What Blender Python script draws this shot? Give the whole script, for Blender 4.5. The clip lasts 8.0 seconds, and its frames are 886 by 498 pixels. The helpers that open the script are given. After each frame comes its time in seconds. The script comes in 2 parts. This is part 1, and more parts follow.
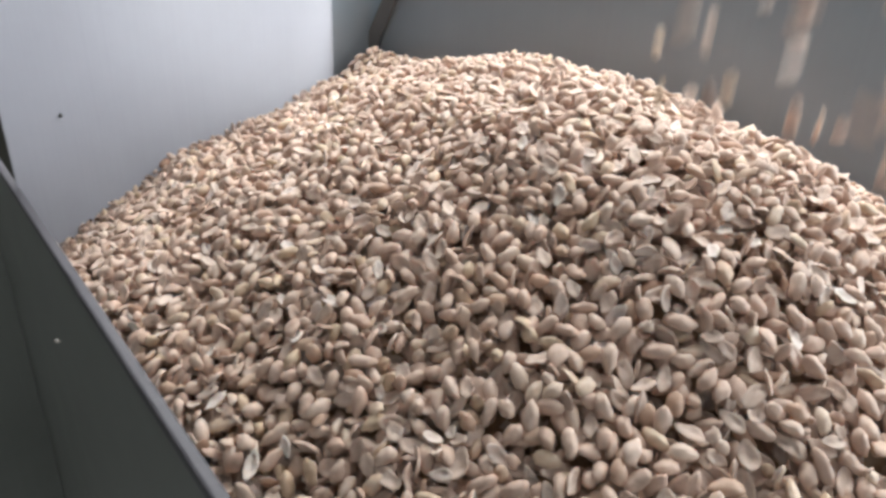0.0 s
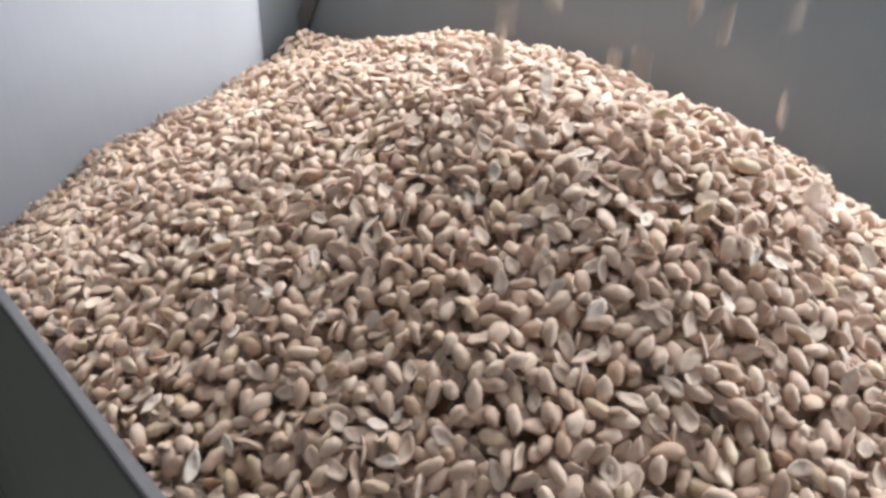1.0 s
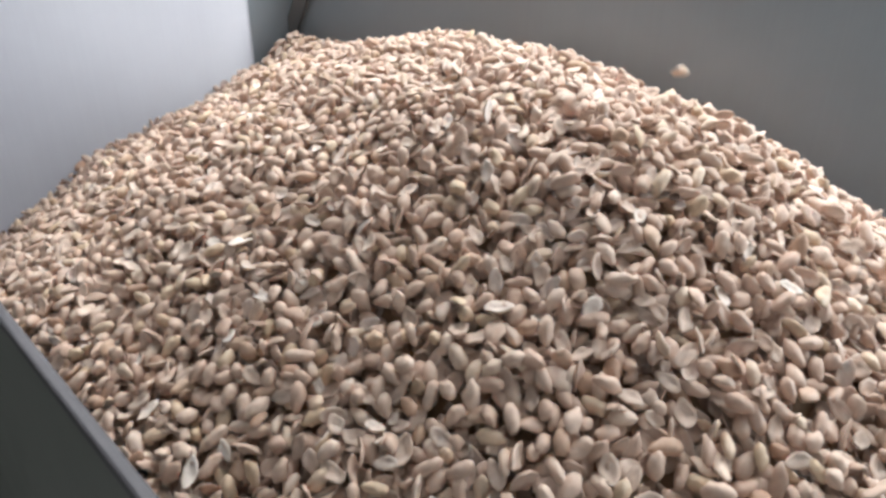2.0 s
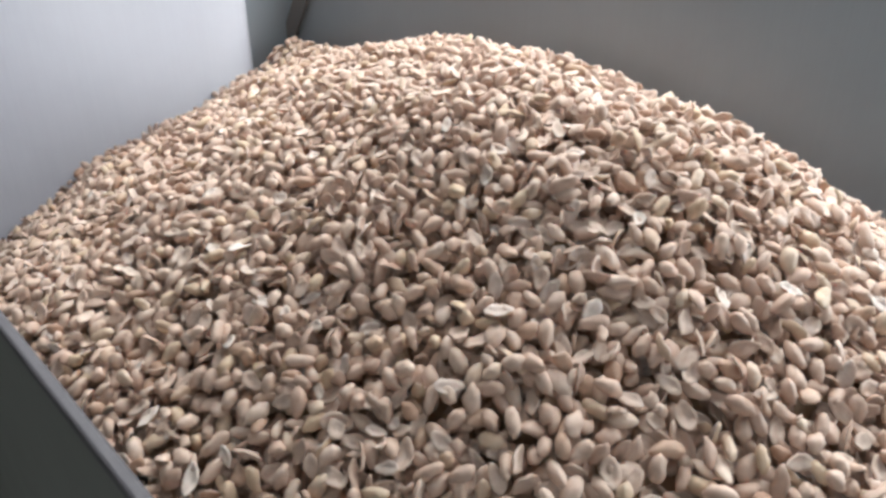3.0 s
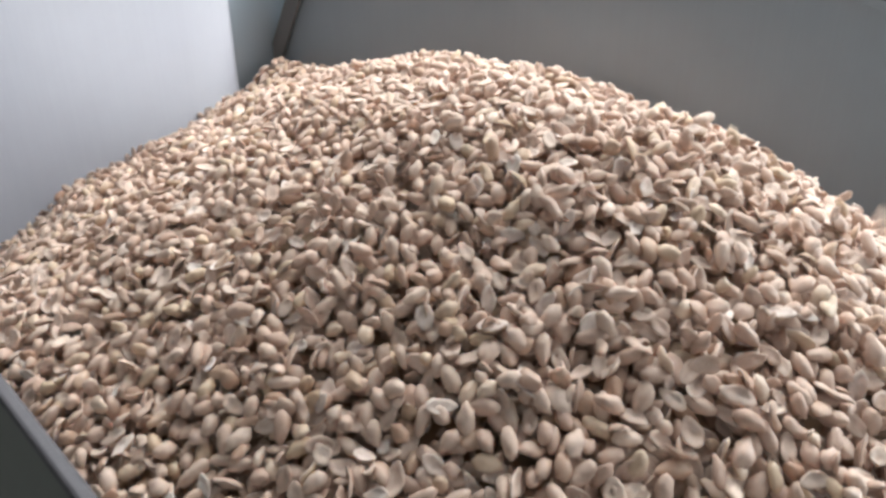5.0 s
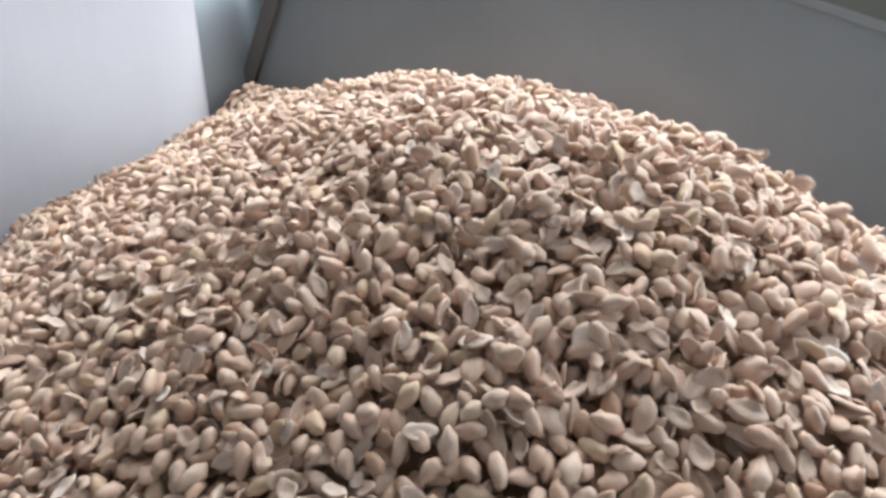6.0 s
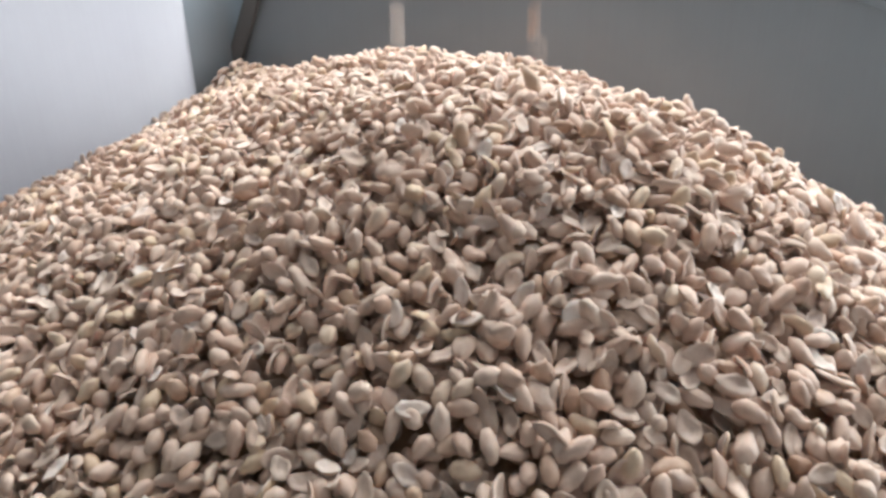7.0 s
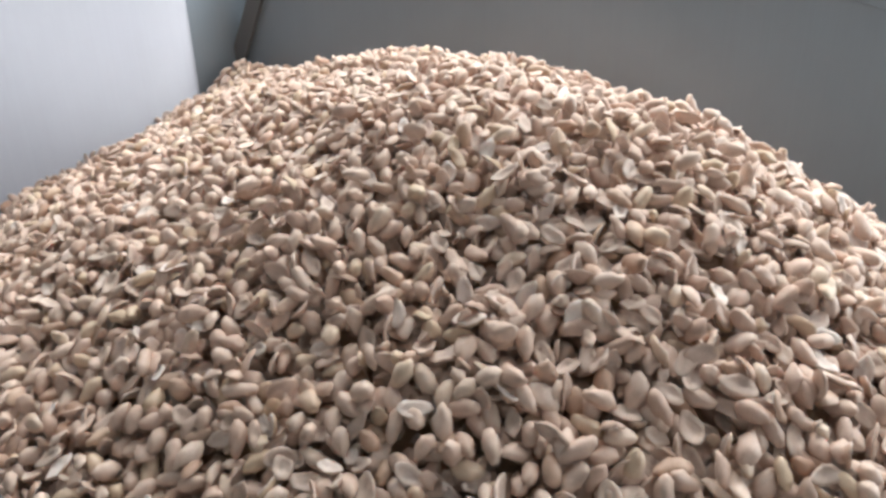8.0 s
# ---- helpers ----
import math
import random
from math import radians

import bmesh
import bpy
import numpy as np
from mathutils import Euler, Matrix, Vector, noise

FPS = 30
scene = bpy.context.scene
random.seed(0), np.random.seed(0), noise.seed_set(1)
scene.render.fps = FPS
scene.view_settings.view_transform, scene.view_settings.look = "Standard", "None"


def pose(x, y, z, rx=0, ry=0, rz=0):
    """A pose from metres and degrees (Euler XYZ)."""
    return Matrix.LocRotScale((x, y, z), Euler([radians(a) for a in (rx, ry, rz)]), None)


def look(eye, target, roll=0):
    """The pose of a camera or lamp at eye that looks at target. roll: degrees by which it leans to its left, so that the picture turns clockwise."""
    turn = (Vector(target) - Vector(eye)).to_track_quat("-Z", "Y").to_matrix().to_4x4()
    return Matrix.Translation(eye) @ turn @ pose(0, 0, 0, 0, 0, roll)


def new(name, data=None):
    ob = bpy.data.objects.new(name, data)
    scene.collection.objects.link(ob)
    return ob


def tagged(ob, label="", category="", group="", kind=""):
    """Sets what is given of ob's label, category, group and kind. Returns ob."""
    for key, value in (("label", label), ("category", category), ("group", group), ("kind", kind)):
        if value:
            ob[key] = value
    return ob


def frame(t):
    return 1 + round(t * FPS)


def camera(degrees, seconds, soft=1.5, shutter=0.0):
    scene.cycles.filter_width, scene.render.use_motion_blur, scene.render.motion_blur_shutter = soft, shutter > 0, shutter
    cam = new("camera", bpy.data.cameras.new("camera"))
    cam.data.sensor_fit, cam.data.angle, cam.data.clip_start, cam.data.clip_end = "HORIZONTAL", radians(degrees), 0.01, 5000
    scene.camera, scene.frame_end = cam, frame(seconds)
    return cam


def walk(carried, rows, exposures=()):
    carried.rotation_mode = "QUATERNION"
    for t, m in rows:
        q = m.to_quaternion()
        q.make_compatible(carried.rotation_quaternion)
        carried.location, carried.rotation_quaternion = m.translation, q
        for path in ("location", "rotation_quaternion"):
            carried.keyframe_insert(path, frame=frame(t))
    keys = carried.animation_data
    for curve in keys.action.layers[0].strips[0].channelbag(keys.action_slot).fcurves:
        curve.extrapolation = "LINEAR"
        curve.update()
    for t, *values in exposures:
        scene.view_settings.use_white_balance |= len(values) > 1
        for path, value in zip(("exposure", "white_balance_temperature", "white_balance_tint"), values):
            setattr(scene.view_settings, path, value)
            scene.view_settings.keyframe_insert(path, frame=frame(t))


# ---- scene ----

# ================= camera =================
cam = camera(68.4, 8.0, soft=3.1, shutter=0.3)
PATH = [
    (0.0, -0.0077, -0.0054, 1.4531, -24.11, -2.32, 6.36),
    (0.5, -0.003, -0.002, 1.4515, -24.83, -1.0, 4.0),
    (1.0, 0.0, 0.0, 1.451, -25.5, -1.16, 1.12),
    (2.5, 0.0005, 0.0004, 1.451, -25.5, -0.12, 0.2),
    (3.0, 0.0005, 0.0004, 1.451, -25.15, 0.05, 0.05),
    (3.5, 0.0005, 0.0004, 1.451, -24.8, 0.25, 0.15),
    (4.0, 0.0005, 0.0004, 1.451, -24.78, 0.15, 0.15),
    (4.5, 0.0005, 0.0006, 1.4508, -24.74, 0.35, -0.45),
    (5.8, 0.004, 0.0315, 1.416, -19.38, 1.13, -2.15),
    (6.0, 0.004, 0.0315, 1.416, -19.58, 1.13, -2.85),
    (6.5, 0.004, 0.0315, 1.416, -20.18, 1.13, -3.5),
    (7.0, 0.004, 0.0315, 1.416, -21.48, 1.13, -3.7),
    (7.5, 0.004, 0.0315, 1.416, -21.43, 1.13, -3.45),
    (8.0, 0.004, 0.0315, 1.416, -21.48, 1.13, -3.47),
]
walk(cam, [(t, pose(x, y, z, 90 + p, r, w)) for t, x, y, z, p, r, w in PATH],
     exposures=[(0.0, 0.06), (8.0, 0.06)])

# ================= world and light =================
world = bpy.data.worlds.new("world")
scene.world = world
world.use_nodes = True
world.node_tree.nodes["Background"].inputs[0].default_value = (0.75, 0.8, 0.9, 1)
world.node_tree.nodes["Background"].inputs[1].default_value = 0.3


def area_lamp(name, place, target, sx, sy, watts, colour):
    data = bpy.data.lights.new(name, "AREA")
    data.shape, data.size, data.size_y, data.energy, data.color = "RECTANGLE", sx, sy, watts, colour
    ob = new(name, data)
    ob.matrix_world = look(place, target)
    return ob


area_lamp("tube_light", (0.3, 1.58, 2.84), (0.3, 1.58, 0), 3.4, 2.2, 82, (0.905, 0.985, 0.985))
area_lamp("window_light", (3.18, 0.9, 1.98), (0.0, 0.8, 1.5), 1.8, 1.2, 92, (0.85, 0.94, 0.985))

# ================= materials =================


def material(name, rough, metal=0.0):
    m = bpy.data.materials.new(name)
    m.use_nodes = True
    nt = m.node_tree
    b = nt.nodes["Principled BSDF"]
    b.inputs["Roughness"].default_value = rough
    b.inputs["Metallic"].default_value = metal
    return m, nt, b


def node(nt, kind, **values):
    n = nt.nodes.new(kind)
    for k, v in values.items():
        n.inputs[k.replace("_", " ")].default_value = v
    return n


def ramp(nt, stops, source):
    n = nt.nodes.new("ShaderNodeValToRGB")
    e = n.color_ramp.elements
    while len(e) < len(stops):
        e.new(0.5)
    for el, (p, c) in zip(e, stops):
        el.position, el.color = p, (*c, 1)
    nt.links.new(source, n.inputs[0])
    return n


def mix(nt, a, b, f, mode="MIX"):
    n = nt.nodes.new("ShaderNodeMix")
    n.data_type, n.blend_type = "RGBA", mode
    for socket, value in ((n.inputs[0], f), (n.inputs[6], a), (n.inputs[7], b)):
        if isinstance(value, bpy.types.NodeSocket):
            nt.links.new(value, socket)
        elif isinstance(value, tuple):
            socket.default_value = (*value, 1)
        else:
            socket.default_value = value
    return n.outputs[2]


def nut_material(name, stops, rough):
    m, nt, b = material(name, rough)
    info, geo = nt.nodes.new("ShaderNodeObjectInfo"), nt.nodes.new("ShaderNodeNewGeometry")
    add = nt.nodes.new("ShaderNodeMath")
    add.operation = "ADD"
    nt.links.new(info.outputs["Random"], add.inputs[0])
    nt.links.new(geo.outputs["Random Per Island"], add.inputs[1])
    fr = nt.nodes.new("ShaderNodeMath")
    fr.operation = "FRACT"
    nt.links.new(add.outputs[0], fr.inputs[0])
    base = ramp(nt, stops, fr.outputs[0])
    co = nt.nodes.new("ShaderNodeTexCoord")
    blotch = node(nt, "ShaderNodeTexNoise", Scale=170.0, Detail=3.0, Roughness=0.6)
    grain = node(nt, "ShaderNodeTexNoise", Scale=1400.0, Detail=2.0, Roughness=0.6)
    for n in (blotch, grain):
        nt.links.new(co.outputs["Object"], n.inputs["Vector"])
    tone = ramp(nt, [(0.3, (0.88, 0.84, 0.80)), (0.7, (1.0, 1.0, 1.0))], blotch.outputs[0])
    c = mix(nt, base.outputs[0], tone.outputs[0], 0.8, "MULTIPLY")
    fine = ramp(nt, [(0.3, (0.86, 0.83, 0.80)), (0.65, (1.0, 1.0, 1.0))], grain.outputs[0])
    c = mix(nt, c, fine.outputs[0], 0.6, "MULTIPLY")
    nt.links.new(c, b.inputs["Base Color"])
    b.inputs["Subsurface Weight"].default_value = 0.22
    b.inputs["Subsurface Radius"].default_value = (1.0, 0.75, 0.55)
    b.inputs["Subsurface Scale"].default_value = 0.0015
    bump = node(nt, "ShaderNodeBump", Strength=0.45, Distance=0.0008)
    nt.links.new(blotch.outputs[0], bump.inputs["Height"])
    nt.links.new(bump.outputs[0], b.inputs["Normal"])
    return m


SKIN = nut_material("peanut_outside", [
    (0.0, (0.626, 0.458, 0.386)), (0.25, (0.686, 0.527, 0.448)), (0.5, (0.606, 0.427, 0.351)),
    (0.75, (0.722, 0.570, 0.496)), (0.90, (0.666, 0.509, 0.376)), (0.97, (0.601, 0.419, 0.332)), (1.0, (0.500, 0.308, 0.226))], 0.56)
FLESH = nut_material("peanut_inside", [
    (0.0, (0.666, 0.506, 0.433)), (0.4, (0.737, 0.597, 0.529)), (0.72, (0.686, 0.532, 0.461)), (0.86, (0.766, 0.637, 0.588)), (1.0, (0.849, 0.754, 0.722))], 0.58)
PALE = nut_material("peanut_pale_flake", [(0.0, (0.762, 0.679, 0.676)), (1.0, (0.841, 0.785, 0.770))], 0.5)


def steel(name, colour, rough, metal, streak=0.12):
    m, nt, b = material(name, rough, metal)
    co = nt.nodes.new("ShaderNodeTexCoord")
    mp = nt.nodes.new("ShaderNodeMapping")
    mp.inputs["Scale"].default_value = (400, 400, 3)
    nt.links.new(co.outputs["Object"], mp.inputs[0])
    brush = node(nt, "ShaderNodeTexNoise", Scale=1.0, Detail=3.0)
    nt.links.new(mp.outputs[0], brush.inputs["Vector"])
    cloud = node(nt, "ShaderNodeTexNoise", Scale=5.0, Detail=5.0, Roughness=0.6)
    nt.links.new(co.outputs["Object"], cloud.inputs["Vector"])
    tone = ramp(nt, [(0.3, tuple(v * 0.86 for v in colour)), (0.7, colour)], cloud.outputs[0])
    fine = ramp(nt, [(0.3, (1 - streak,) * 3), (0.7, (1.0, 1.0, 1.0))], brush.outputs[0])
    nt.links.new(mix(nt, tone.outputs[0], fine.outputs[0], 1.0, "MULTIPLY"), b.inputs["Base Color"])
    rr = ramp(nt, [(0.3, (rough - 0.06,) * 3), (0.7, (rough + 0.08,) * 3)], cloud.outputs[0])
    nt.links.new(rr.outputs[0], b.inputs["Roughness"])
    bump = node(nt, "ShaderNodeBump", Strength=0.03, Distance=0.0005)
    nt.links.new(brush.outputs[0], bump.inputs["Height"])
    nt.links.new(bump.outputs[0], b.inputs["Normal"])
    return m


STEEL_LIGHT = steel("brushed_steel_light", (0.355, 0.35, 0.40), 0.42, 0.10, 0.03)
STEEL_GREY = steel("brushed_steel_grey", (0.31, 0.35, 0.395), 0.42, 0.5, 0.03)
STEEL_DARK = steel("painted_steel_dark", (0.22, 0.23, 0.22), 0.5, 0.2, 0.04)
RIM = steel("worn_steel_rim", (0.125, 0.118, 0.135), 0.5, 0.3)
DARK_GREY = steel("dark_grey_matt", (0.13, 0.13, 0.135), 0.7, 0.0, 0.03)
PLASTER = steel("painted_plaster", (0.66, 0.67, 0.65), 0.85, 0.0, 0.04)
FILL_WALL_GREY = steel("fill_wall_grey", (0.43, 0.42, 0.41), 0.85, 0.0, 0.04)
DARK_PAINT = steel("dark_wall_paint", (0.048, 0.046, 0.040), 0.8, 0.0, 0.04)
OLIVE = steel("olive_wall_paint", (0.17, 0.17, 0.12), 0.8, 0.0, 0.04)
CONCRETE = steel("sealed_concrete", (0.16, 0.16, 0.155), 0.7, 0.0, 0.06)
# darker copy of the nut colour: the shade in the gaps is painted in
CORE_SHADED = nut_material("peanut_bed", [(0.0, (0.42, 0.29, 0.19)), (1.0, (0.48, 0.34, 0.23))], 0.6)
LENS, _nt, _b = material("lamp_diffuser", 0.4)
_b.inputs["Base Color"].default_value = (0.8, 0.8, 0.8, 1)
_b.inputs["Emission Color"].default_value = (1, 0.97, 0.93, 1)
_b.inputs["Emission Strength"].default_value = 3.0

# ================= mesh helpers =================


def part(name, bm, mat, parent=None, label=""):
    me = bpy.data.meshes.new(name)
    bm.to_mesh(me)
    bm.free()
    me.materials.append(mat)
    ob = new(name, me)
    if parent:
        ob.parent = parent
    if label:
        ob["label"] = label
    return ob


def slab(plan, z0, z1, bevel=0.0):
    """A solid standing on a plan outline between two heights."""
    bm = bmesh.new()
    low = [bm.verts.new((x, y, z0)) for x, y in plan]
    top = [bm.verts.new((x, y, z1)) for x, y in plan]
    n = len(plan)
    bm.faces.new(low[::-1])
    bm.faces.new(top)
    for i in range(n):
        bm.faces.new((low[i], low[(i + 1) % n], top[(i + 1) % n], top[i]))
    bmesh.ops.recalc_face_normals(bm, faces=bm.faces)
    if bevel:
        bmesh.ops.bevel(bm, geom=list(bm.edges), offset=bevel, segments=2, affect="EDGES", profile=0.5)
    return bm


def sheet(a, b, thick):
    """Plan outline of a wall sheet from a to b, thick to its right-hand side."""
    ax, ay, bx, by = *a, *b
    ln = math.hypot(bx - ax, by - ay)
    nx, ny = (by - ay) / ln * thick, -(bx - ax) / ln * thick
    return [(ax, ay), (bx, by), (bx + nx, by + ny), (ax + nx, ay + ny)]


# ================= the room =================
ROOM = 3.2
for nm, plan in (("wall_north", sheet((-ROOM, ROOM), (ROOM, ROOM), -0.15)), 
                 ("wall_west", sheet((-ROOM, -ROOM), (-ROOM, ROOM), -0.15))):
    tagged(part(nm, slab(plan, 0, 3.0), DARK_PAINT), "dark grey-brown painted plaster wall of the workshop", "wall", kind="structure")
EAST = [("wall_east", 1.8, ROOM, 0, 3.0), ("wall_east_south", -ROOM, 0.0, 0, 3.0), ("wall_east_sill", 0.0, 1.8, 0, 1.35), ("wall_east_head", 0.0, 1.8, 2.55, 3.0)]
for nm, y0, y1, z0, z1 in EAST:
    tagged(part(nm, slab([(ROOM, y0), (ROOM + 0.15, y0), (ROOM + 0.15, y1), (ROOM, y1)], z0, z1), OLIVE), "olive painted plaster wall beside a window", "wall", kind="structure")
window = tagged(new("window_1"), "daylit workshop window with a metal frame", "window", kind="structure")
for y0, y1, z0, z1 in ((0.0, 1.8, 1.35, 1.40), (0.0, 1.8, 2.50, 2.55), (0.0, 0.05, 1.40, 2.50), (1.75, 1.8, 1.40, 2.50), (0.88, 0.92, 1.40, 2.50)):
    part("window_frame", slab([(ROOM + 0.05, y0), (ROOM + 0.09, y0), (ROOM + 0.09, y1), (ROOM + 0.05, y1)], z0, z1, 0.003), STEEL_GREY, window)
# unseen wall, added close behind the camera to limit light on the heap's front
tagged(part("fill_wall_south", slab(sheet((ROOM, -1.0), (-ROOM, -1.0), -0.15), 0, 3.0), FILL_WALL_GREY), "unseen grey wall added behind the camera to set the fill light", "wall", kind="structure")
SQ = [(-ROOM - 0.15, -ROOM - 0.15), (ROOM + 0.15, -ROOM - 0.15), (ROOM + 0.15, ROOM + 0.15), (-ROOM - 0.15, ROOM + 0.15)]
tagged(part("floor", slab(SQ, -0.1, 0.0), CONCRETE), "grey sealed concrete workshop floor", "floor", kind="structure")
tagged(part("ceiling", slab(SQ, 3.0, 3.1), PLASTER), "plain painted workshop ceiling", "ceiling", kind="structure")


def ceiling_light(x, y):
    root = tagged(new("ceiling_light"), "broad white ceiling light with a glowing diffuser", "lamp", group="ceiling lights")
    root.location = (x, y, 2.9)
    def box(a, b, c, z):
        return slab([(-a, -b), (a, -b), (a, b), (-a, b)], z, z + c, 0.004)
    part("housing", box(1.74, 1.14, 0.07, 0.03), PLASTER, root)
    part("diffuser", box(1.70, 1.10, 0.05, -0.02), LENS, root)
    return root


ceiling_light(0.3, 1.58)

# ================= the bin =================
FOLD, BACK = (-0.2430, 0.7721), (-0.178, 0.845)
LEFT, NEAR, RIGHT, FAR = (-0.490, 0.563), (0.362, -0.262), (0.89, 0.27), (0.89, 0.509)
RIM_Z = 1.2265
CORNER = (-0.741, 0.806)
bin_ob = tagged(new("peanut_bin"), "open steel bin heaped with blanched peanuts", "bin")
def toward(a, b, dist):
    ln = math.hypot(b[0] - a[0], b[1] - a[1])
    return (a[0] + (b[0] - a[0]) / ln * dist, a[1] + (b[1] - a[1]) / ln * dist)


NOOK = (-0.172, 0.868)
BEND_A, BEND_B = toward(FOLD, LEFT, 0.034), toward(FOLD, NOOK, 0.028)
inner, outer = [], []
for i in range(13):
    k = i / 12
    px = (1 - k) ** 2 * BEND_A[0] + 2 * k * (1 - k) * FOLD[0] + k * k * BEND_B[0]
    py = (1 - k) ** 2 * BEND_A[1] + 2 * k * (1 - k) * FOLD[1] + k * k * BEND_B[1]
    tx = (1 - k) * (FOLD[0] - BEND_A[0]) + k * (BEND_B[0] - FOLD[0])
    ty = (1 - k) * (FOLD[1] - BEND_A[1]) + k * (BEND_B[1] - FOLD[1])
    tl = math.hypot(tx, ty)
    inner.append((px, py))
    outer.append((px - ty / tl * 0.004, py + tx / tl * 0.004))
PANEL_NX, PANEL_NY = (LEFT[1] - BEND_A[1]), -(LEFT[0] - BEND_A[0])
PANEL_L = math.hypot(PANEL_NX, PANEL_NY)
run = [toward(LEFT, BEND_A, d) for d in (0.0, 0.002)] + [toward(BEND_A, LEFT, 0.002)]
run_out = [(x + PANEL_NX / PANEL_L * 0.004, y + PANEL_NY / PANEL_L * 0.004) for x, y in run]
side = slab(run + inner + outer[::-1] + run_out[::-1], 0.45, 1.455)
for face in side.faces:
    face.smooth = abs(face.normal.z) < 0.5
part("side_panel", side, STEEL_LIGHT, bin_ob, "bright brushed steel side sheet with a rounded bend")
part("corner_panel", slab([BEND_B, NOOK, (0.02, 0.812), (0.0215, 0.816), (-0.175, 0.8735), (BEND_B[0] - 0.0035, BEND_B[1] + 0.0025)], 0.45, 1.455), STEEL_GREY, bin_ob, "folded grey steel corner sheet")
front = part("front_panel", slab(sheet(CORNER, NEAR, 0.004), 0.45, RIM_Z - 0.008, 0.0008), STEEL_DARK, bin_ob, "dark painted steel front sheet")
ux, uy = (NEAR[0] - CORNER[0]), (NEAR[1] - CORNER[1])
ul = math.hypot(ux, uy)
ux, uy = ux / ul, uy / ul
rim_plan = [(CORNER[0] + uy * 0.005, CORNER[1] - ux * 0.005), (NEAR[0] + uy * 0.005, NEAR[1] - ux * 0.005),
            (NEAR[0] - uy * 0.003, NEAR[1] + ux * 0.003), (CORNER[0] - uy * 0.003, CORNER[1] + ux * 0.003)]
part("rim", slab(rim_plan, RIM_Z - 0.008, RIM_Z, 0.002), RIM, front, "worn steel edge")
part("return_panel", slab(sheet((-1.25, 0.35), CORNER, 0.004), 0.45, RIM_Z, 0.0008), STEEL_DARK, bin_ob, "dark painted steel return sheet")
part("end_panel", slab(sheet(NEAR, RIGHT, 0.004), 0.45, 1.15, 0.0008), STEEL_GREY, bin_ob)
part("outlet_panel", slab(sheet(RIGHT, FAR, 0.004), 0.45, 1.15, 0.0008), STEEL_GREY, bin_ob)
part("bottom_panel", slab([LEFT, NEAR, RIGHT, FAR, BACK, FOLD], 0.44, 0.449), STEEL_GREY, bin_ob)
for lx, ly in ((-0.42, 0.56), (0.28, -0.22), (0.84, 0.28), (0.80, 0.52), (-0.16, 0.80)):
    part("leg", slab([(lx - 0.02, ly - 0.02), (lx + 0.02, ly - 0.02), (lx + 0.02, ly + 0.02), (lx - 0.02, ly + 0.02)], 0.0, 0.44, 0.003), STEEL_GREY, bin_ob)

# the slanted back plate, in its own plane: s along it, z up
EX, EY = 0.954, -0.300


def plate(outline, depth, offset=0.0):
    bm = bmesh.new()
    rings = []
    for o in (offset, offset + depth):
        rings.append([bm.verts.new((BACK[0] + s * EX - EY * o, BACK[1] + s * EY + EX * o, z)) for s, z in outline])
    n = len(outline)
    bm.faces.new(rings[0])
    bm.faces.new(rings[1][::-1])
    for i in range(n):
        bm.faces.new((rings[0][i], rings[0][(i + 1) % n], rings[1][(i + 1) % n], rings[1][i]))
    bmesh.ops.recalc_face_normals(bm, faces=bm.faces)
    return bm


LEAN = 0.47
def seam(z):
    return LEAN * (z - 1.345) - 0.010


def top(s):
    return 1.629 - 0.35 * s


back = part("back_plate", plate([(seam(0.5), 0.5), (1.12, 0.5), (1.12, top(1.12)), (0.497, 1.455), (seam(1.455), 1.455), (seam(1.2), 1.2)], 0.004), STEEL_GREY, bin_ob, "slanted grey steel back plate")
part("lip", plate([(1.12, top(1.12) - 0.006), (1.12, top(1.12) + 0.003), (0.500, top(0.500) + 0.003), (0.500, top(0.500) - 0.006)], 0.010, -0.003), STEEL_GREY, back, "bent bright edge")
# raised dark strip, put in place of the dark seam beside the plate
part("seam_strip", plate([(seam(1.2) - 0.011, 1.2), (seam(1.2) + 0.007, 1.2), (seam(1.450) + 0.007, 1.450), (seam(1.450) - 0.011, 1.450)], 0.008, -0.009), DARK_GREY, back, "dark strip standing in for the seam between the panels")

# ================= the heap =================
CREST, CREST_Z, TAIL, TAIL_Z = np.array((0.1531, 0.4529)), 1.3348, np.array((-0.1501, 0.8214)), 1.3220
SLOPE, SLOPE_X, SLOPE_Y, ROUND = 0.460, 0.1823, -0.0973, 0.0684


def heap_z(x, y):
    """Height of the heap's surface: a ridge from the place where the nuts land to the back corner, with slopes at rest."""
    x, y = np.asarray(x, float), np.asarray(y, float)
    ab = TAIL - CREST
    s = np.clip(((x - CREST[0]) * ab[0] + (y - CREST[1]) * ab[1]) / (ab @ ab), 0, 1)
    vx, vy = x - CREST[0] - s * ab[0], y - CREST[1] - s * ab[1]
    d = np.sqrt(vx * vx + vy * vy + ROUND ** 2)
    wave = 0.003 * np.sin(x * 31 + 1.3) * np.cos(y * 27) + 0.002 * np.sin(x * 63 + y * 47)
    z = CREST_Z + (TAIL_Z - CREST_Z) * s + 0.0346 * np.sin(math.pi * s)
    return z - (SLOPE + SLOPE_X * vx / d + SLOPE_Y * vy / d) * (d - ROUND) + wave \
        - 0.486 * np.clip(d - 0.14, 0, 0.3) ** 2 + 0.026 * np.exp(-((x - 0.058) ** 2 + (y - 0.416) ** 2) / 0.0121) \
        + 0.007 * np.exp(-((x + 0.36) ** 2 + (y - 0.64) ** 2) / 0.010) + 0.026 * np.exp(-((x + 0.185) ** 2 + (y - 0.805) ** 2) / 0.0018)


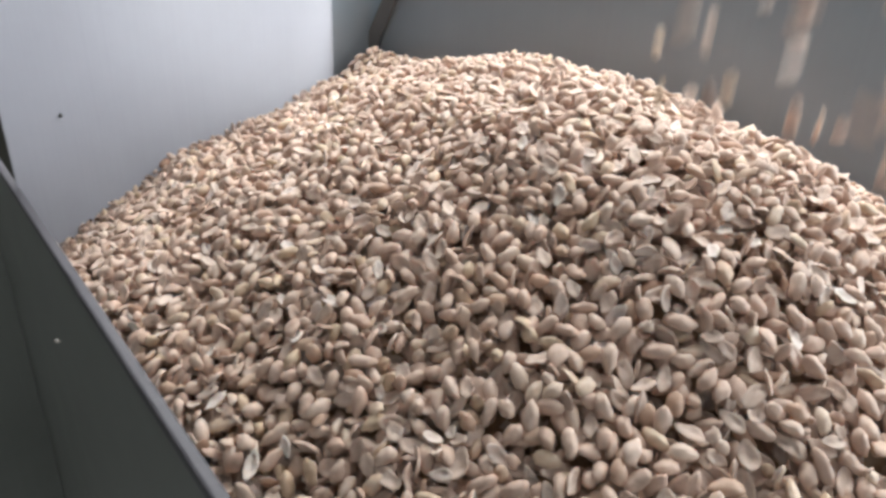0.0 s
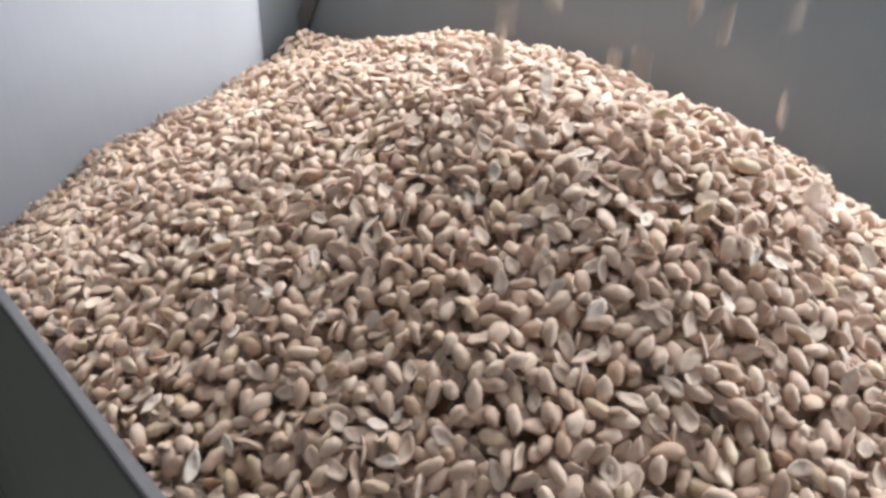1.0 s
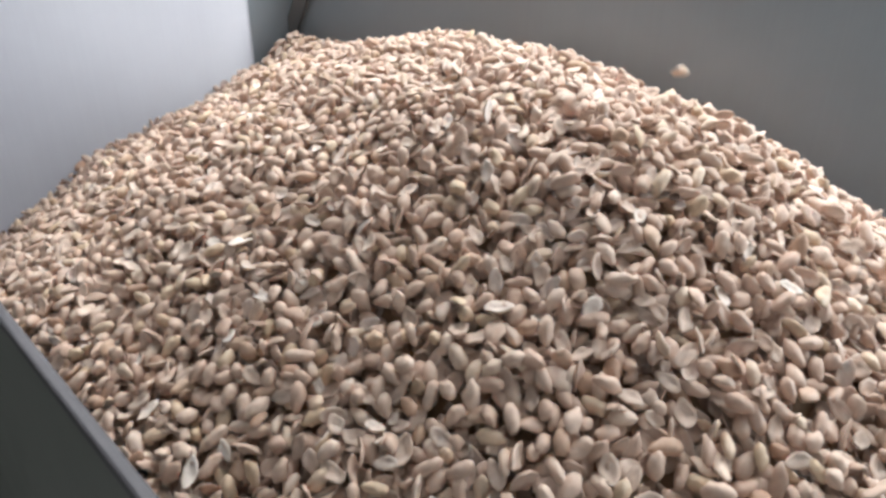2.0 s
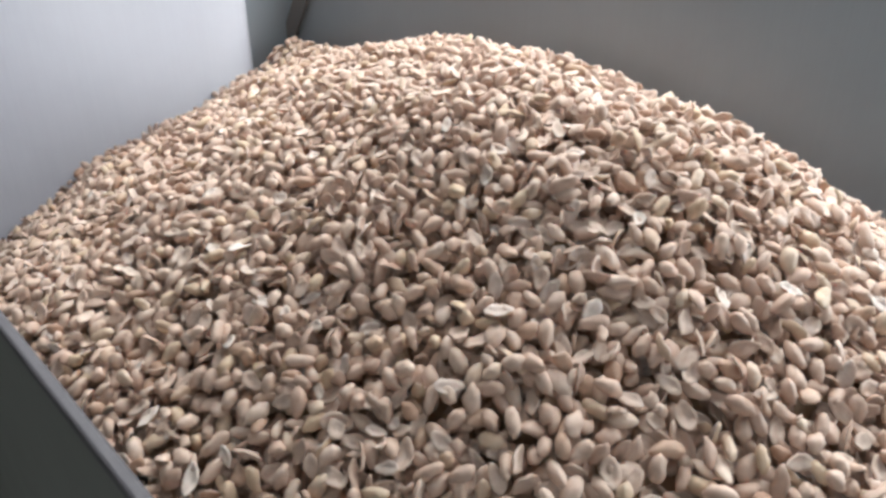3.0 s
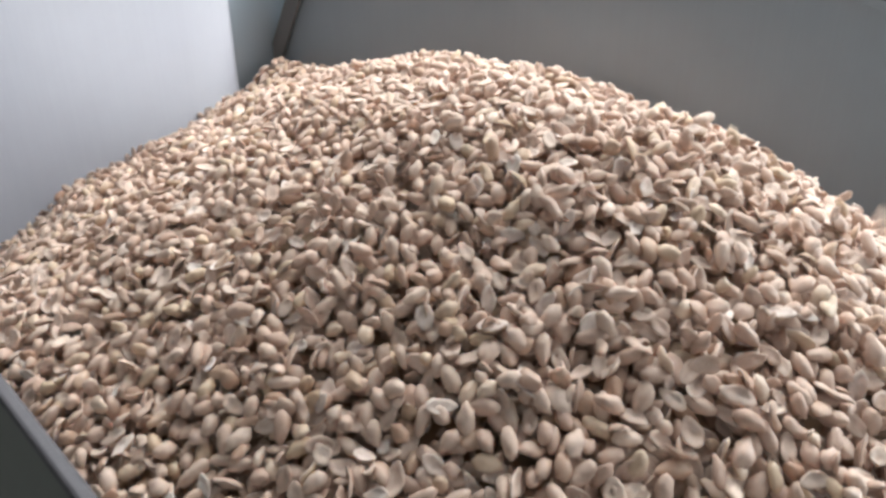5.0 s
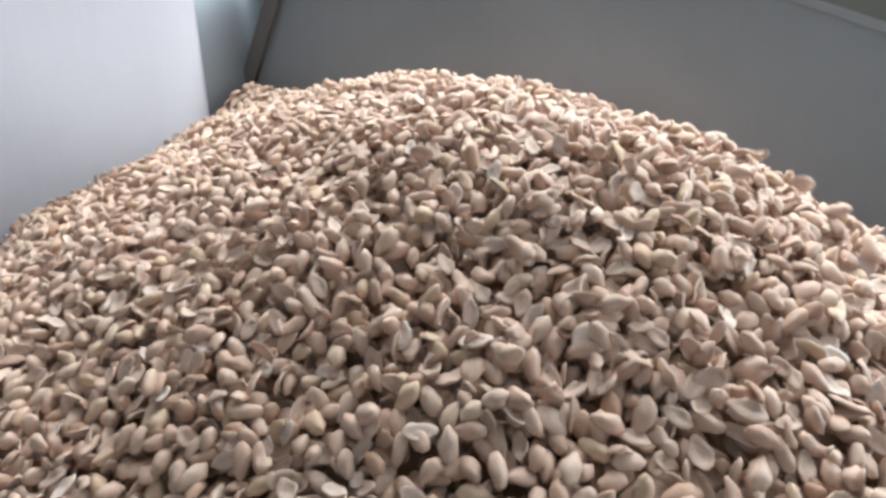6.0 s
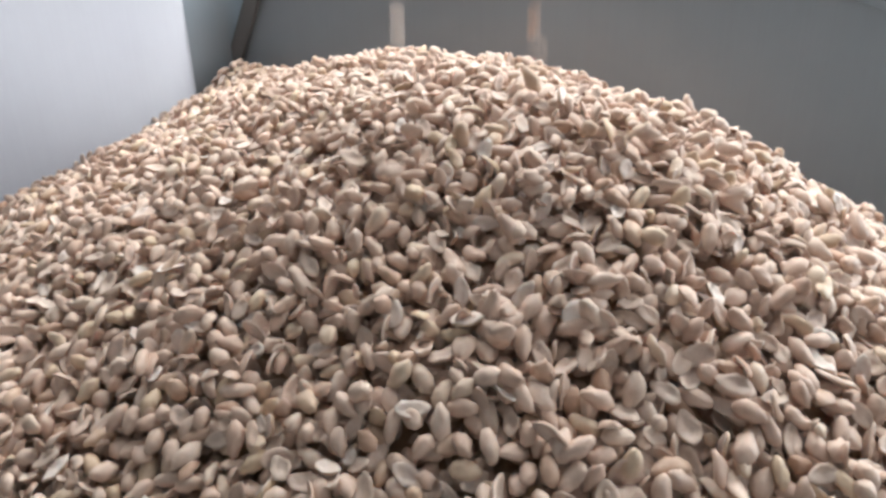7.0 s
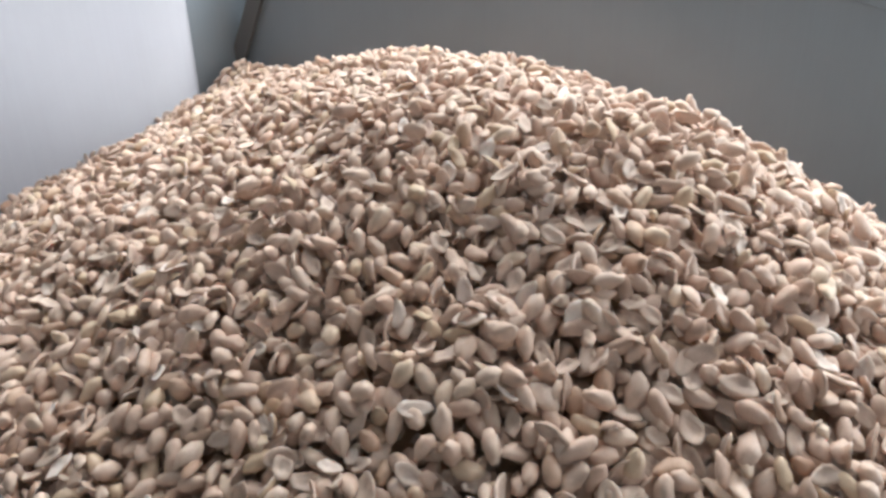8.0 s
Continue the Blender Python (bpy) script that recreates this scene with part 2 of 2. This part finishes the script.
OUTLINE = np.array([LEFT, NEAR, RIGHT, FAR, (BACK[0] + 0.02, BACK[1] - 0.0), FOLD])


def inside(x, y, margin=0.0):
    ok = np.ones(np.shape(x), bool)
    for a, b in zip(OUTLINE, np.roll(OUTLINE, -1, 0)):
        e = b - a
        ok &= (e[0] * (y - a[1]) - e[1] * (x - a[0])) / np.hypot(*e) > margin
    return ok


def dome(rings, segs, lx, ly, lz, taper, groove, waist=0.0):
    """Verts and faces of a closed kernel, long axis x."""
    v, f = [(-lx, 0, 0)], []
    for i in range(1, rings):
        a = math.pi * i / rings
        cx, r = -math.cos(a), math.sin(a)
        w = r * (1 + taper * cx) * (1 - waist * math.exp(-(cx / 0.35) ** 2))
        for j in range(segs):
            b = 2 * math.pi * j / segs
            g = 1 - groove * max(0.0, math.cos(b)) ** 8 * r
            v.append((cx * lx, math.sin(b) * w * ly * g, math.cos(b) * w * lz * g))
    v.append((lx * 1.06, 0, 0))
    for j in range(segs):
        f.append((0, 1 + (j + 1) % segs, 1 + j))
        e = len(v) - 1
        f.append((e, e - segs + j, e - segs + (j + 1) % segs))
    for i in range(rings - 2):
        for j in range(segs):
            p, q = 1 + i * segs, 1 + (i + 1) * segs
            f.append((p + j, p + (j + 1) % segs, q + (j + 1) % segs, q + j))
    return v, f, [0] * len(f)


def half(segs, rings, lx, ly, lz, dish, bite=0.0, curl=0.0):
    """Verts and faces of a split kernel: domed below, dished face with a rim above, long axis x."""
    v, f, mi = [], [], []
    def ring(k, z):
        out = []
        for j in range(segs):
            b = 2 * math.pi * j / segs
            x, y = math.cos(b) * lx * k, math.sin(b) * ly * k * (1 - 0.10 * math.cos(b)) * (1 - 0.22 * max(0.0, math.cos(b)) ** 2)
            if bite and x > lx * (1 - bite):
                x = lx * (1 - bite) - 0.0006 * math.sin(j * 2.3)
            out.append(len(v))
            v.append((x, y, z + curl * (x / lx) ** 2))
        return out
    rows = []
    for i in range(rings):
        a = math.pi / 2 * (i + 0.35) / rings
        rows.append(ring(math.sin(a), -math.cos(a) * lz))
    rows.append(ring(1.0, -0.0001))
    rows.append(ring(0.94, 0.0003))
    outer = len(rows) - 1
    rows.append(ring(0.62, 0.0002 - dish * 0.6))
    rows.append(ring(0.25, -dish))
    for i in range(len(rows) - 1):
        for j in range(segs):
            f.append((rows[i][j], rows[i][(j + 1) % segs], rows[i + 1][(j + 1) % segs], rows[i + 1][j]))
            mi.append(1 if i >= outer - 1 else 0)
    f.append(tuple(rows[0][::-1]))
    mi.append(0)
    f.append(tuple(rows[-1]))
    mi.append(1)
    return v, f, mi


def kinds(fine):
    n = 12 if fine else 8
    r = 8 if fine else 6
    h = 12 if fine else 9
    k = 3 if fine else 2
    return [
        (dome(r, n, 0.0078, 0.0043, 0.0041, 0.10, 0.10), (0.0078, 0.0043, 0.0041), 0.14),
        (dome(r, n, 0.0070, 0.0045, 0.0043, -0.16, 0.06), (0.0070, 0.0045, 0.0043), 0.12),
        (dome(r, n, 0.0086, 0.0041, 0.0039, 0.05, 0.12, 0.10), (0.0086, 0.0041, 0.0039), 0.10),
        (dome(r, n, 0.0052, 0.0040, 0.0039, 0.18, 0.05), (0.0052, 0.0040, 0.0039), 0.05),
        (half(h, k, 0.0082, 0.0045, 0.0032, 0.0005), (0.0082, 0.0045, 0.0030), 0.27),
        (half(h, k, 0.0077, 0.0047, 0.0035, 0.0010, 0.0, 0.0005), (0.0077, 0.0047, 0.0032), 0.20),
        (half(h, k, 0.0082, 0.0047, 0.0030, 0.0006, 0.45), (0.0068, 0.0047, 0.0029), 0.09),
        (half(h, k, 0.0088, 0.0049, 0.0019, 0.0008, 0.0, 0.0014), (0.0086, 0.0049, 0.0020), 0.10),
        (half(h, k, 0.0060, 0.0034, 0.0022, 0.0005, 0.55), (0.0050, 0.0034, 0.0021), 0.06),
        (half(h, k, 0.0086, 0.0040, 0.0026, 0.0010, 0.0, -0.0018), (0.0086, 0.0040, 0.0027), 0.12),
    ]


def dented(shapes, amount):
    """The same shapes with small dents and ridges, so that no outline is a clean oval."""
    out = []
    for n, ((v, f, mi), semi, share) in enumerate(shapes):
        w = []
        for x, y, z in v:
            p = Vector((x, y, z))
            w.append(tuple(p + noise.noise_vector(p * 260 + Vector((n * 7.1, 3.3 * n, 0))) * amount))
        out.append(((w, f, mi), semi, share))
    return out


FINE, PLAIN = dented(kinds(True), 0.0013), dented(kinds(False), 0.0008)
WEIGHT = np.array([k[2] for k in FINE])
WEIGHT = WEIGHT / WEIGHT.sum()
rng = np.random.default_rng(7)


def turn_to(n, spin, lean, lean_dir):
    """Rotation that lays a nut on a surface of normal n, spun and leaned."""
    n = Vector(n).normalized()
    q = Vector((0, 0, 1)).rotation_difference(n)
    tilt = Matrix.Rotation(lean, 3, Vector((math.cos(lean_dir), math.sin(lean_dir), 0)))
    return np.array(q.to_matrix() @ tilt @ Matrix.Rotation(spin, 3, "Z"))


# the surface is built by dropping nuts one by one on a height grid
CELL, X0, Y0, NX, NY = 0.002, -0.50, 0.02, 540, 480
gx, gy = np.meshgrid(X0 + CELL * np.arange(NX), Y0 + CELL * np.arange(NY), indexing="ij")
target = heap_z(gx, gy)
level = target - 0.026
zone = inside(gx, gy, 0.006) & (gx < 0.48) & (gy > 0.10)
ridge_y = np.interp(gx, [-0.5, -0.18, 0.17, 0.55], [0.9, 0.9, 0.66, 0.60])
zone &= gy < ridge_y
gzx, gzy = np.gradient(target, CELL)
cells = np.argwhere(zone)
PAD = 6
span = CELL * np.arange(-PAD, PAD + 1)
dx, dy = np.meshgrid(span, span, indexing="ij")
placed = []
COUNT = int(len(cells) * CELL * CELL / 0.0000165)
for count in range(COUNT):
    pick = cells[rng.integers(0, len(cells), 10)]
    gap = (target - level)[pick[:, 0], pick[:, 1]]
    i, j = pick[np.argmax(gap)]
    if not (PAD <= i < NX - PAD and PAD <= j < NY - PAD):
        continue
    k = rng.choice(len(WEIGHT), p=WEIGHT)
    size = rng.uniform(0.79, 1.0) * rng.uniform(0.90, 1.10, 3)
    semi = np.array(FINE[k][1]) * size
    best = None
    for trial in range(3):
        lean = abs(rng.normal(0, 0.7 if k < 4 else 1.1))
        if k >= 4 and rng.random() < 0.45:
            lean = math.pi - lean
        rot = turn_to((-gzx[i, j], -gzy[i, j], 1), rng.normal(1.57, 0.6) if rng.random() < 0.3 else rng.uniform(0, 6.28), lean, rng.uniform(0, 6.28))
        M = rot @ np.diag(1 / semi ** 2) @ rot.T
        b = M[0, 2] * dx + M[1, 2] * dy
        disc = b * b - M[2, 2] * (M[0, 0] * dx * dx + 2 * M[0, 1] * dx * dy + M[1, 1] * dy * dy - 1)
        hit = disc > 0
        root = np.sqrt(np.maximum(disc, 0))
        low, high = (-b - root) / M[2, 2], (-b + root) / M[2, 2]
        patch = level[i - PAD:i + PAD + 1, j - PAD:j + PAD + 1]
        zc = np.max((patch - low)[hit]) - 0.0016
        if best is None or zc < best[0]:
            best = (zc, rot, hit, high)
    zc, rot, hit, high = best
    if zc > target[i, j] + 0.004:
        continue
    patch = level[i - PAD:i + PAD + 1, j - PAD:j + PAD + 1]
    patch[hit] = np.maximum(patch[hit], (zc + high)[hit])
    placed.append((k, size, rot, np.array((gx[i, j], gy[i, j], zc))))

heap = tagged(new("peanut_heap"), "tall heap of cream blanched peanuts, whole and split", "peanuts", kind="stuff")
# the packed bed below the loose surface, coloured darker for the shade between nuts
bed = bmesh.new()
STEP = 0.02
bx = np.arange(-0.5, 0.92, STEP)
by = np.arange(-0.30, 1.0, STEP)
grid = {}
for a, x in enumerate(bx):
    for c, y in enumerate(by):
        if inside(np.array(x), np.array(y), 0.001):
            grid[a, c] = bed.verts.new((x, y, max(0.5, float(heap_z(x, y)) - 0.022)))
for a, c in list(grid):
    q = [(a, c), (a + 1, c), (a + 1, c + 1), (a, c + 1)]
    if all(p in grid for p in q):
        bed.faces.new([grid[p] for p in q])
bedding = part("peanut_bed", bed, CORE_SHADED, heap, "darkened sheet for the packed, shaded peanuts deep in the heap")
bedding["kind"] = "stuff"


def nut_mesh(name, data):
    v, f, mi = data
    me = bpy.data.meshes.new(name)
    me.from_pydata(v, [], f)
    me.materials.append(SKIN)
    me.materials.append(FLESH)
    me.polygons.foreach_set("material_index", mi)
    me.polygons.foreach_set("use_smooth", [True] * len(f))
    return me


NUTS = [nut_mesh("peanut", k[0]) for k in FINE]


def joined(name, items, shapes):
    """Many nuts in one mesh, made with whole arrays."""
    vs, loops, starts, totals, mats = [], [], [], [], []
    nv = nl = 0
    for k, size, rot, at in items:
        v, f, mi = shapes[k][0]
        vs.append((np.array(v) * size) @ rot.T + at)
        for face, m in zip(f, mi):
            starts.append(nl)
            totals.append(len(face))
            nl += len(face)
            loops.extend(q + nv for q in face)
            mats.append(m)
        nv += len(v)
    me = bpy.data.meshes.new(name)
    me.vertices.add(nv)
    me.vertices.foreach_set("co", np.concatenate(vs).ravel())
    me.loops.add(nl)
    me.loops.foreach_set("vertex_index", loops)
    me.polygons.add(len(starts))
    me.polygons.foreach_set("loop_start", starts)
    me.polygons.foreach_set("loop_total", totals)
    me.materials.append(SKIN)
    me.materials.append(FLESH)
    me.polygons.foreach_set("material_index", mats)
    me.polygons.foreach_set("use_smooth", [True] * len(starts))
    me.update(calc_edges=True)
    ob = new(name, me)
    ob.parent = heap
    ob["kind"] = "stuff"
    return ob


# the loose nuts on the near slope are parts of their own
near_top = [p for p in placed[::-1] if 0.14 < p[3][1] < 0.30 and -0.16 < p[3][0] < 0.24][:150]
flowing = [p for p in placed[::-1] if 0.30 < p[3][1] < 0.47 and -0.10 < p[3][0] < 0.28][:150]
near_top += flowing
chosen = set(id(p) for p in near_top)
others = [p for p in placed if id(p) not in chosen]
joined("near_peanuts", [p for p in others if p[3][1] < 0.48], FINE)["label"] = "loose peanuts on the near slope"
joined("far_peanuts", [p for p in others if p[3][1] >= 0.48], PLAIN)["label"] = "loose peanuts on the far slope"
creepers = []
for number, (k, size, rot, at) in enumerate(near_top):
    ob = new("peanut", NUTS[k])
    ob.parent = heap
    turn = Matrix(rot.tolist()).to_quaternion()
    ob.matrix_basis = Matrix.LocRotScale(Vector(at), turn, tuple(size))
    if number < 150:
        continue
    # the fresh slope settles downhill in short slips
    x, y, z = at
    over = z - float(heap_z(x, y))
    t, rows = 0.0, [(0.0, Matrix.LocRotScale((x, y, z), turn, None))]
    side = rng.normal(0, 0.25)
    for slip in range(3):
        begin = t + rng.uniform(0.5, 2.0)
        end = begin + rng.uniform(0.3, 0.9)
        if end > 7.8:
            break
        rows.append((begin, rows[-1][1].copy()))
        gone = rng.uniform(0.006, 0.022)
        gxx = float(heap_z(x + 0.01, y) - heap_z(x - 0.01, y))
        gyy = float(heap_z(x, y + 0.01) - heap_z(x, y - 0.01))
        d = np.array((-gxx + 0.01 * side, -gyy - 0.004))
        d = d / np.hypot(*d) * gone
        x, y = x + d[0], y + d[1]
        turn = Matrix.Rotation(rng.uniform(-0.5, 0.5), 3, Vector(rng.normal(size=3)).normalized()).to_quaternion() @ turn
        rows.append((end, Matrix.LocRotScale((x, y, float(heap_z(x, y)) + over + 0.001), turn, None)))
        t = end
    rows.append((8.0, rows[-1][1].copy()))
    creepers.append((ob, rows))

# ================= falling nuts =================
# each pulse of the feeder: seconds when it meets the heap, how far along the crest it lands, number of nuts
PULSES = [
    (0.0, 0.06, 0.28, 44), (0.22, 0.10, 0.30, 3), (0.43, 0.16, 0.36, 6), (0.62, 0.10, 0.34, 8), (0.82, 0.04, 0.36, 10),
    (1.0, 0.0, 0.24, 20), (1.21, 0.02, 0.30, 8), (1.43, 0.02, 0.34, 7), (1.64, 0.0, 0.34, 7), (1.86, 0.02, 0.34, 7),
    (2.08, 0.02, 0.34, 6), (2.50, 0.14, 0.25, 12), (2.62, -0.02, 0.12, 3), (2.92, 0.05, 0.2, 2), (3.12, 0.18, 0.32, 2),
    (3.31, 0.04, 0.34, 8), (3.50, -0.05, 0.14, 30), (3.71, 0.02, 0.34, 9), (3.90, 0.06, 0.34, 9), (4.10, 0.04, 0.34, 9),
    (4.31, -0.02, 0.30, 10), (4.50, 0.03, 0.23, 30), (4.71, -0.04, 0.25, 9), (4.95, 0.02, 0.34, 7), (5.2, 0.02, 0.34, 7),
    (5.45, 0.02, 0.34, 7), (5.83, 0.2, 0.34, 5), (6.21, 0.10, 0.28, 11), (6.42, 0.13, 0.28, 9), (6.61, 0.0, 0.34, 9),
    (6.81, -0.02, 0.3, 9), (7.02, 0.0, 0.18, 9), (7.20, -0.03, 0.28, 10), (7.41, -0.10, 0.28, 9), (7.61, -0.02, 0.2, 7),
]
fallers = []
LIP_A, LIP_DIR, LIP_IN = np.array((-0.12, 0.545)), np.array((0.927, -0.375)), np.array((-0.375, -0.927))
TRAY_Z = 1.74


def tray_point(u, v, z):
    p = LIP_A + LIP_DIR * u + LIP_IN * v
    return (float(p[0]), float(p[1]), z)


def tray_box(u0, u1, v0, v1, z0, z1):
    return slab([tray_point(u, v, 0)[:2] for u, v in ((u0, v0), (u1, v0), (u1, v1), (u0, v1))], z0, z1, 0.0008)


# unseen tray, added to hold the waiting nuts; its width shades the near slope
tray = tagged(new("added_feeder_tray"), "unseen feeder tray, added to hold the waiting peanuts and shade the near slope", "tray")
part("floor_plate", tray_box(-0.26, 0.64, 0.0, 0.33, TRAY_Z - 0.004, TRAY_Z), STEEL_GREY, tray)
part("side_wall", tray_box(-0.264, -0.2605, 0.0, 0.33, TRAY_Z - 0.004, TRAY_Z + 0.07), STEEL_GREY, tray)
part("side_wall", tray_box(0.6405, 0.644, 0.0, 0.33, TRAY_Z - 0.004, TRAY_Z + 0.07), STEEL_GREY, tray)
part("end_wall", tray_box(-0.26, 0.64, 0.3305, 0.334, TRAY_Z - 0.004, TRAY_Z + 0.07), STEEL_GREY, tray)
for u in (-0.274, 0.654):
    for v in (0.05, 0.28):
        part("hanger_rod", tray_box(u - 0.006, u + 0.006, v - 0.006, v + 0.006, TRAY_Z - 0.004, 3.0), STEEL_GREY, tray)


def surface(x, y):
    i, j = int(round((x - X0) / CELL)), int(round((y - Y0) / CELL))
    if 2 <= i < NX - 2 and 2 <= j < NY - 2:
        return float(level[i - 2:i + 3, j - 2:j + 3].mean())
    return float(heap_z(x, y))


def falling_nut(when, x, y):
    k = int(rng.choice(len(WEIGHT), p=WEIGHT))
    size = rng.uniform(0.9, 1.1)
    ob = tagged(new("peanut", NUTS[k]), "cream blanched peanut dropping onto the heap", "peanut", group="falling peanuts")
    ob.scale = (size,) * 3
    z = surface(x, y) + 0.004
    u = float((np.array((x, y)) - LIP_A) @ LIP_DIR)
    lx, ly, lz = tray_point(u, -0.006, TRAY_Z + 0.003)
    drop = lz - z
    fall = math.sqrt(2 * drop / 9.81)
    axis = Vector(rng.normal(size=3)).normalized()
    spin = rng.uniform(3, 9)
    first = Matrix.Rotation(rng.uniform(0, 6), 3, "Y") @ Matrix.Rotation(rng.uniform(0, 6), 3, "X")
    rows = []

    def row(t, px, py, pz, ang):
        m = Matrix.Rotation(ang, 3, axis) @ first
        rows.append((t, Matrix.LocRotScale((px, py, pz), m.to_quaternion(), None)))
    start = when - fall

    def flight(sec):
        k = sec / fall
        return lx + (x - lx) * k, ly + (y - ly) * k, lz - 4.905 * sec * sec
    first_f, last_f = math.ceil(start * FPS), math.ceil(when * FPS)
    if first_f > 1:
        back = min(0.30, 0.015 + 0.036 * start)
        row(0.0, *tray_point(u, back, TRAY_Z + 0.004), 0)
        if first_f > 13:
            row((first_f - 9) / FPS, *tray_point(u, back, TRAY_Z + 0.004), 0)
    for f in range(max(-3, first_f), last_f + 1):
        sec = min(fall, f / FPS - start)
        row(f / FPS, *flight(sec), spin * sec)
    # a hop, then a slide down the slope that dies out
    gxx = (surface(x + 0.02, y) - surface(x - 0.02, y)) / 0.04
    gyy = (surface(x, y + 0.02) - surface(x, y - 0.02)) / 0.04
    way = np.array((-gxx, -gyy)) + rng.normal(0, 0.10, 2) + np.array((0.0, -0.12))
    way = way / np.hypot(*way)
    length = rng.uniform(0.05, 0.20)
    bounce = rng.uniform(0.02, 0.055) if rng.random() < 0.2 else 0.012
    last = rows[-1][0]
    base = spin * fall
    for u, hop in ((0.12, bounce), (0.25, 0.6 * bounce), (0.45, 0.004), (0.7, 0.003), (0.9, 0.002), (1.0, 0.001)):
        px, py = x + way[0] * length * u, y + way[1] * length * u
        t = last + 0.12 * u / 0.25 if u <= 0.25 else last + 0.12 + 0.55 * ((u - 0.25) / 0.75) ** 1.6
        if t < 7.93:
            row(t, px, py, surface(px, py) + 0.003 + hop * rng.uniform(0.5, 1.5), base + 2.2 * u)
    row(8.0, *rows[-1][1].translation, base + 2.2 * (1.0 if rows[-1][0] < 7.4 else 0.9))
    seen, clean = -99, []
    for t, m in rows:
        f = frame(t)
        if f > seen:
            clean.append((t, m))
            seen = f
    fallers.append((ob, clean))


for when, lo, hi, number in PULSES:
    for n in range(number):
        x = rng.uniform(lo, min(hi, 0.28))
        y = float(np.interp(x, [-0.1, 0.05, 0.17, 0.42], [0.53, 0.43, 0.39, 0.33])) + rng.normal(0, 0.03)
        falling_nut(when + rng.uniform(-0.008, 0.05), x, y)

fleck = bmesh.new()
bmesh.ops.create_icosphere(fleck, subdivisions=1, radius=0.0022, matrix=Matrix.Diagonal((1.0, 0.6, 1.2, 1)))
fleck_ob = tagged(part("skin_fleck", fleck, DARK_GREY), "dark peanut skin fleck stuck to the steel", "fleck")
fleck_ob.location = (-0.4505, 0.5945, 1.2945)
crumb = bmesh.new()
bmesh.ops.create_icosphere(crumb, subdivisions=1, radius=0.003, matrix=Matrix.Diagonal((1.3, 0.7, 0.9, 1)))
crumb_ob = tagged(part("peanut_crumb", crumb, PALE), "pale peanut crumb stuck to the dark panel", "crumb")
crumb_ob.location = (-0.4215, 0.4876, 1.102)


# thin brown skins lie where the nuts meet the steel and on the far shoulder
BROWN = nut_material("peanut_skin_brown", [(0.0, (0.10, 0.048, 0.030)), (0.6, (0.16, 0.075, 0.045)), (1.0, (0.055, 0.035, 0.028))], 0.6)
skin_v, skin_f, _mi = half(9, 2, 0.0042, 0.0030, 0.0010, 0.0005, 0.25, 0.0010)
skin_mesh = bpy.data.meshes.new("peanut_skin")
skin_mesh.from_pydata(skin_v, [], skin_f)
skin_mesh.materials.append(BROWN)
dust = np.random.default_rng(23)
spots = []
for n in range(26):
    along = dust.uniform(0.05, 0.97)
    wx, wy = LEFT[0] + (FOLD[0] - LEFT[0]) * along, LEFT[1] + (FOLD[1] - LEFT[1]) * along
    spots.append((wx + 0.009 + dust.uniform(0, 0.006), wy - 0.010 - dust.uniform(0, 0.006)))
for n in range(14):
    spots.append((dust.uniform(0.16, 0.34), dust.uniform(0.36, 0.52)))
for n in range(10):
    spots.append((dust.uniform(-0.20, 0.20), dust.uniform(0.25, 0.42)))
for wx, wy in spots:
    flake = tagged(new("peanut_skin", skin_mesh), "thin brown peanut skin lying on the heap", "peanut skin", group="loose peanut skins")
    flake.matrix_world = Matrix.LocRotScale((wx, wy, surface(wx, wy) + 0.0015), Matrix(turn_to((dust.normal(0, 0.3), -0.5 + dust.normal(0, 0.3), 1), dust.uniform(0, 6.28), 0.0, 0.0).tolist()).to_quaternion(), (dust.uniform(0.6, 1.1),) * 3)


def motions():
    for ob, rows in fallers + creepers:
        walk(ob, rows)


motions()
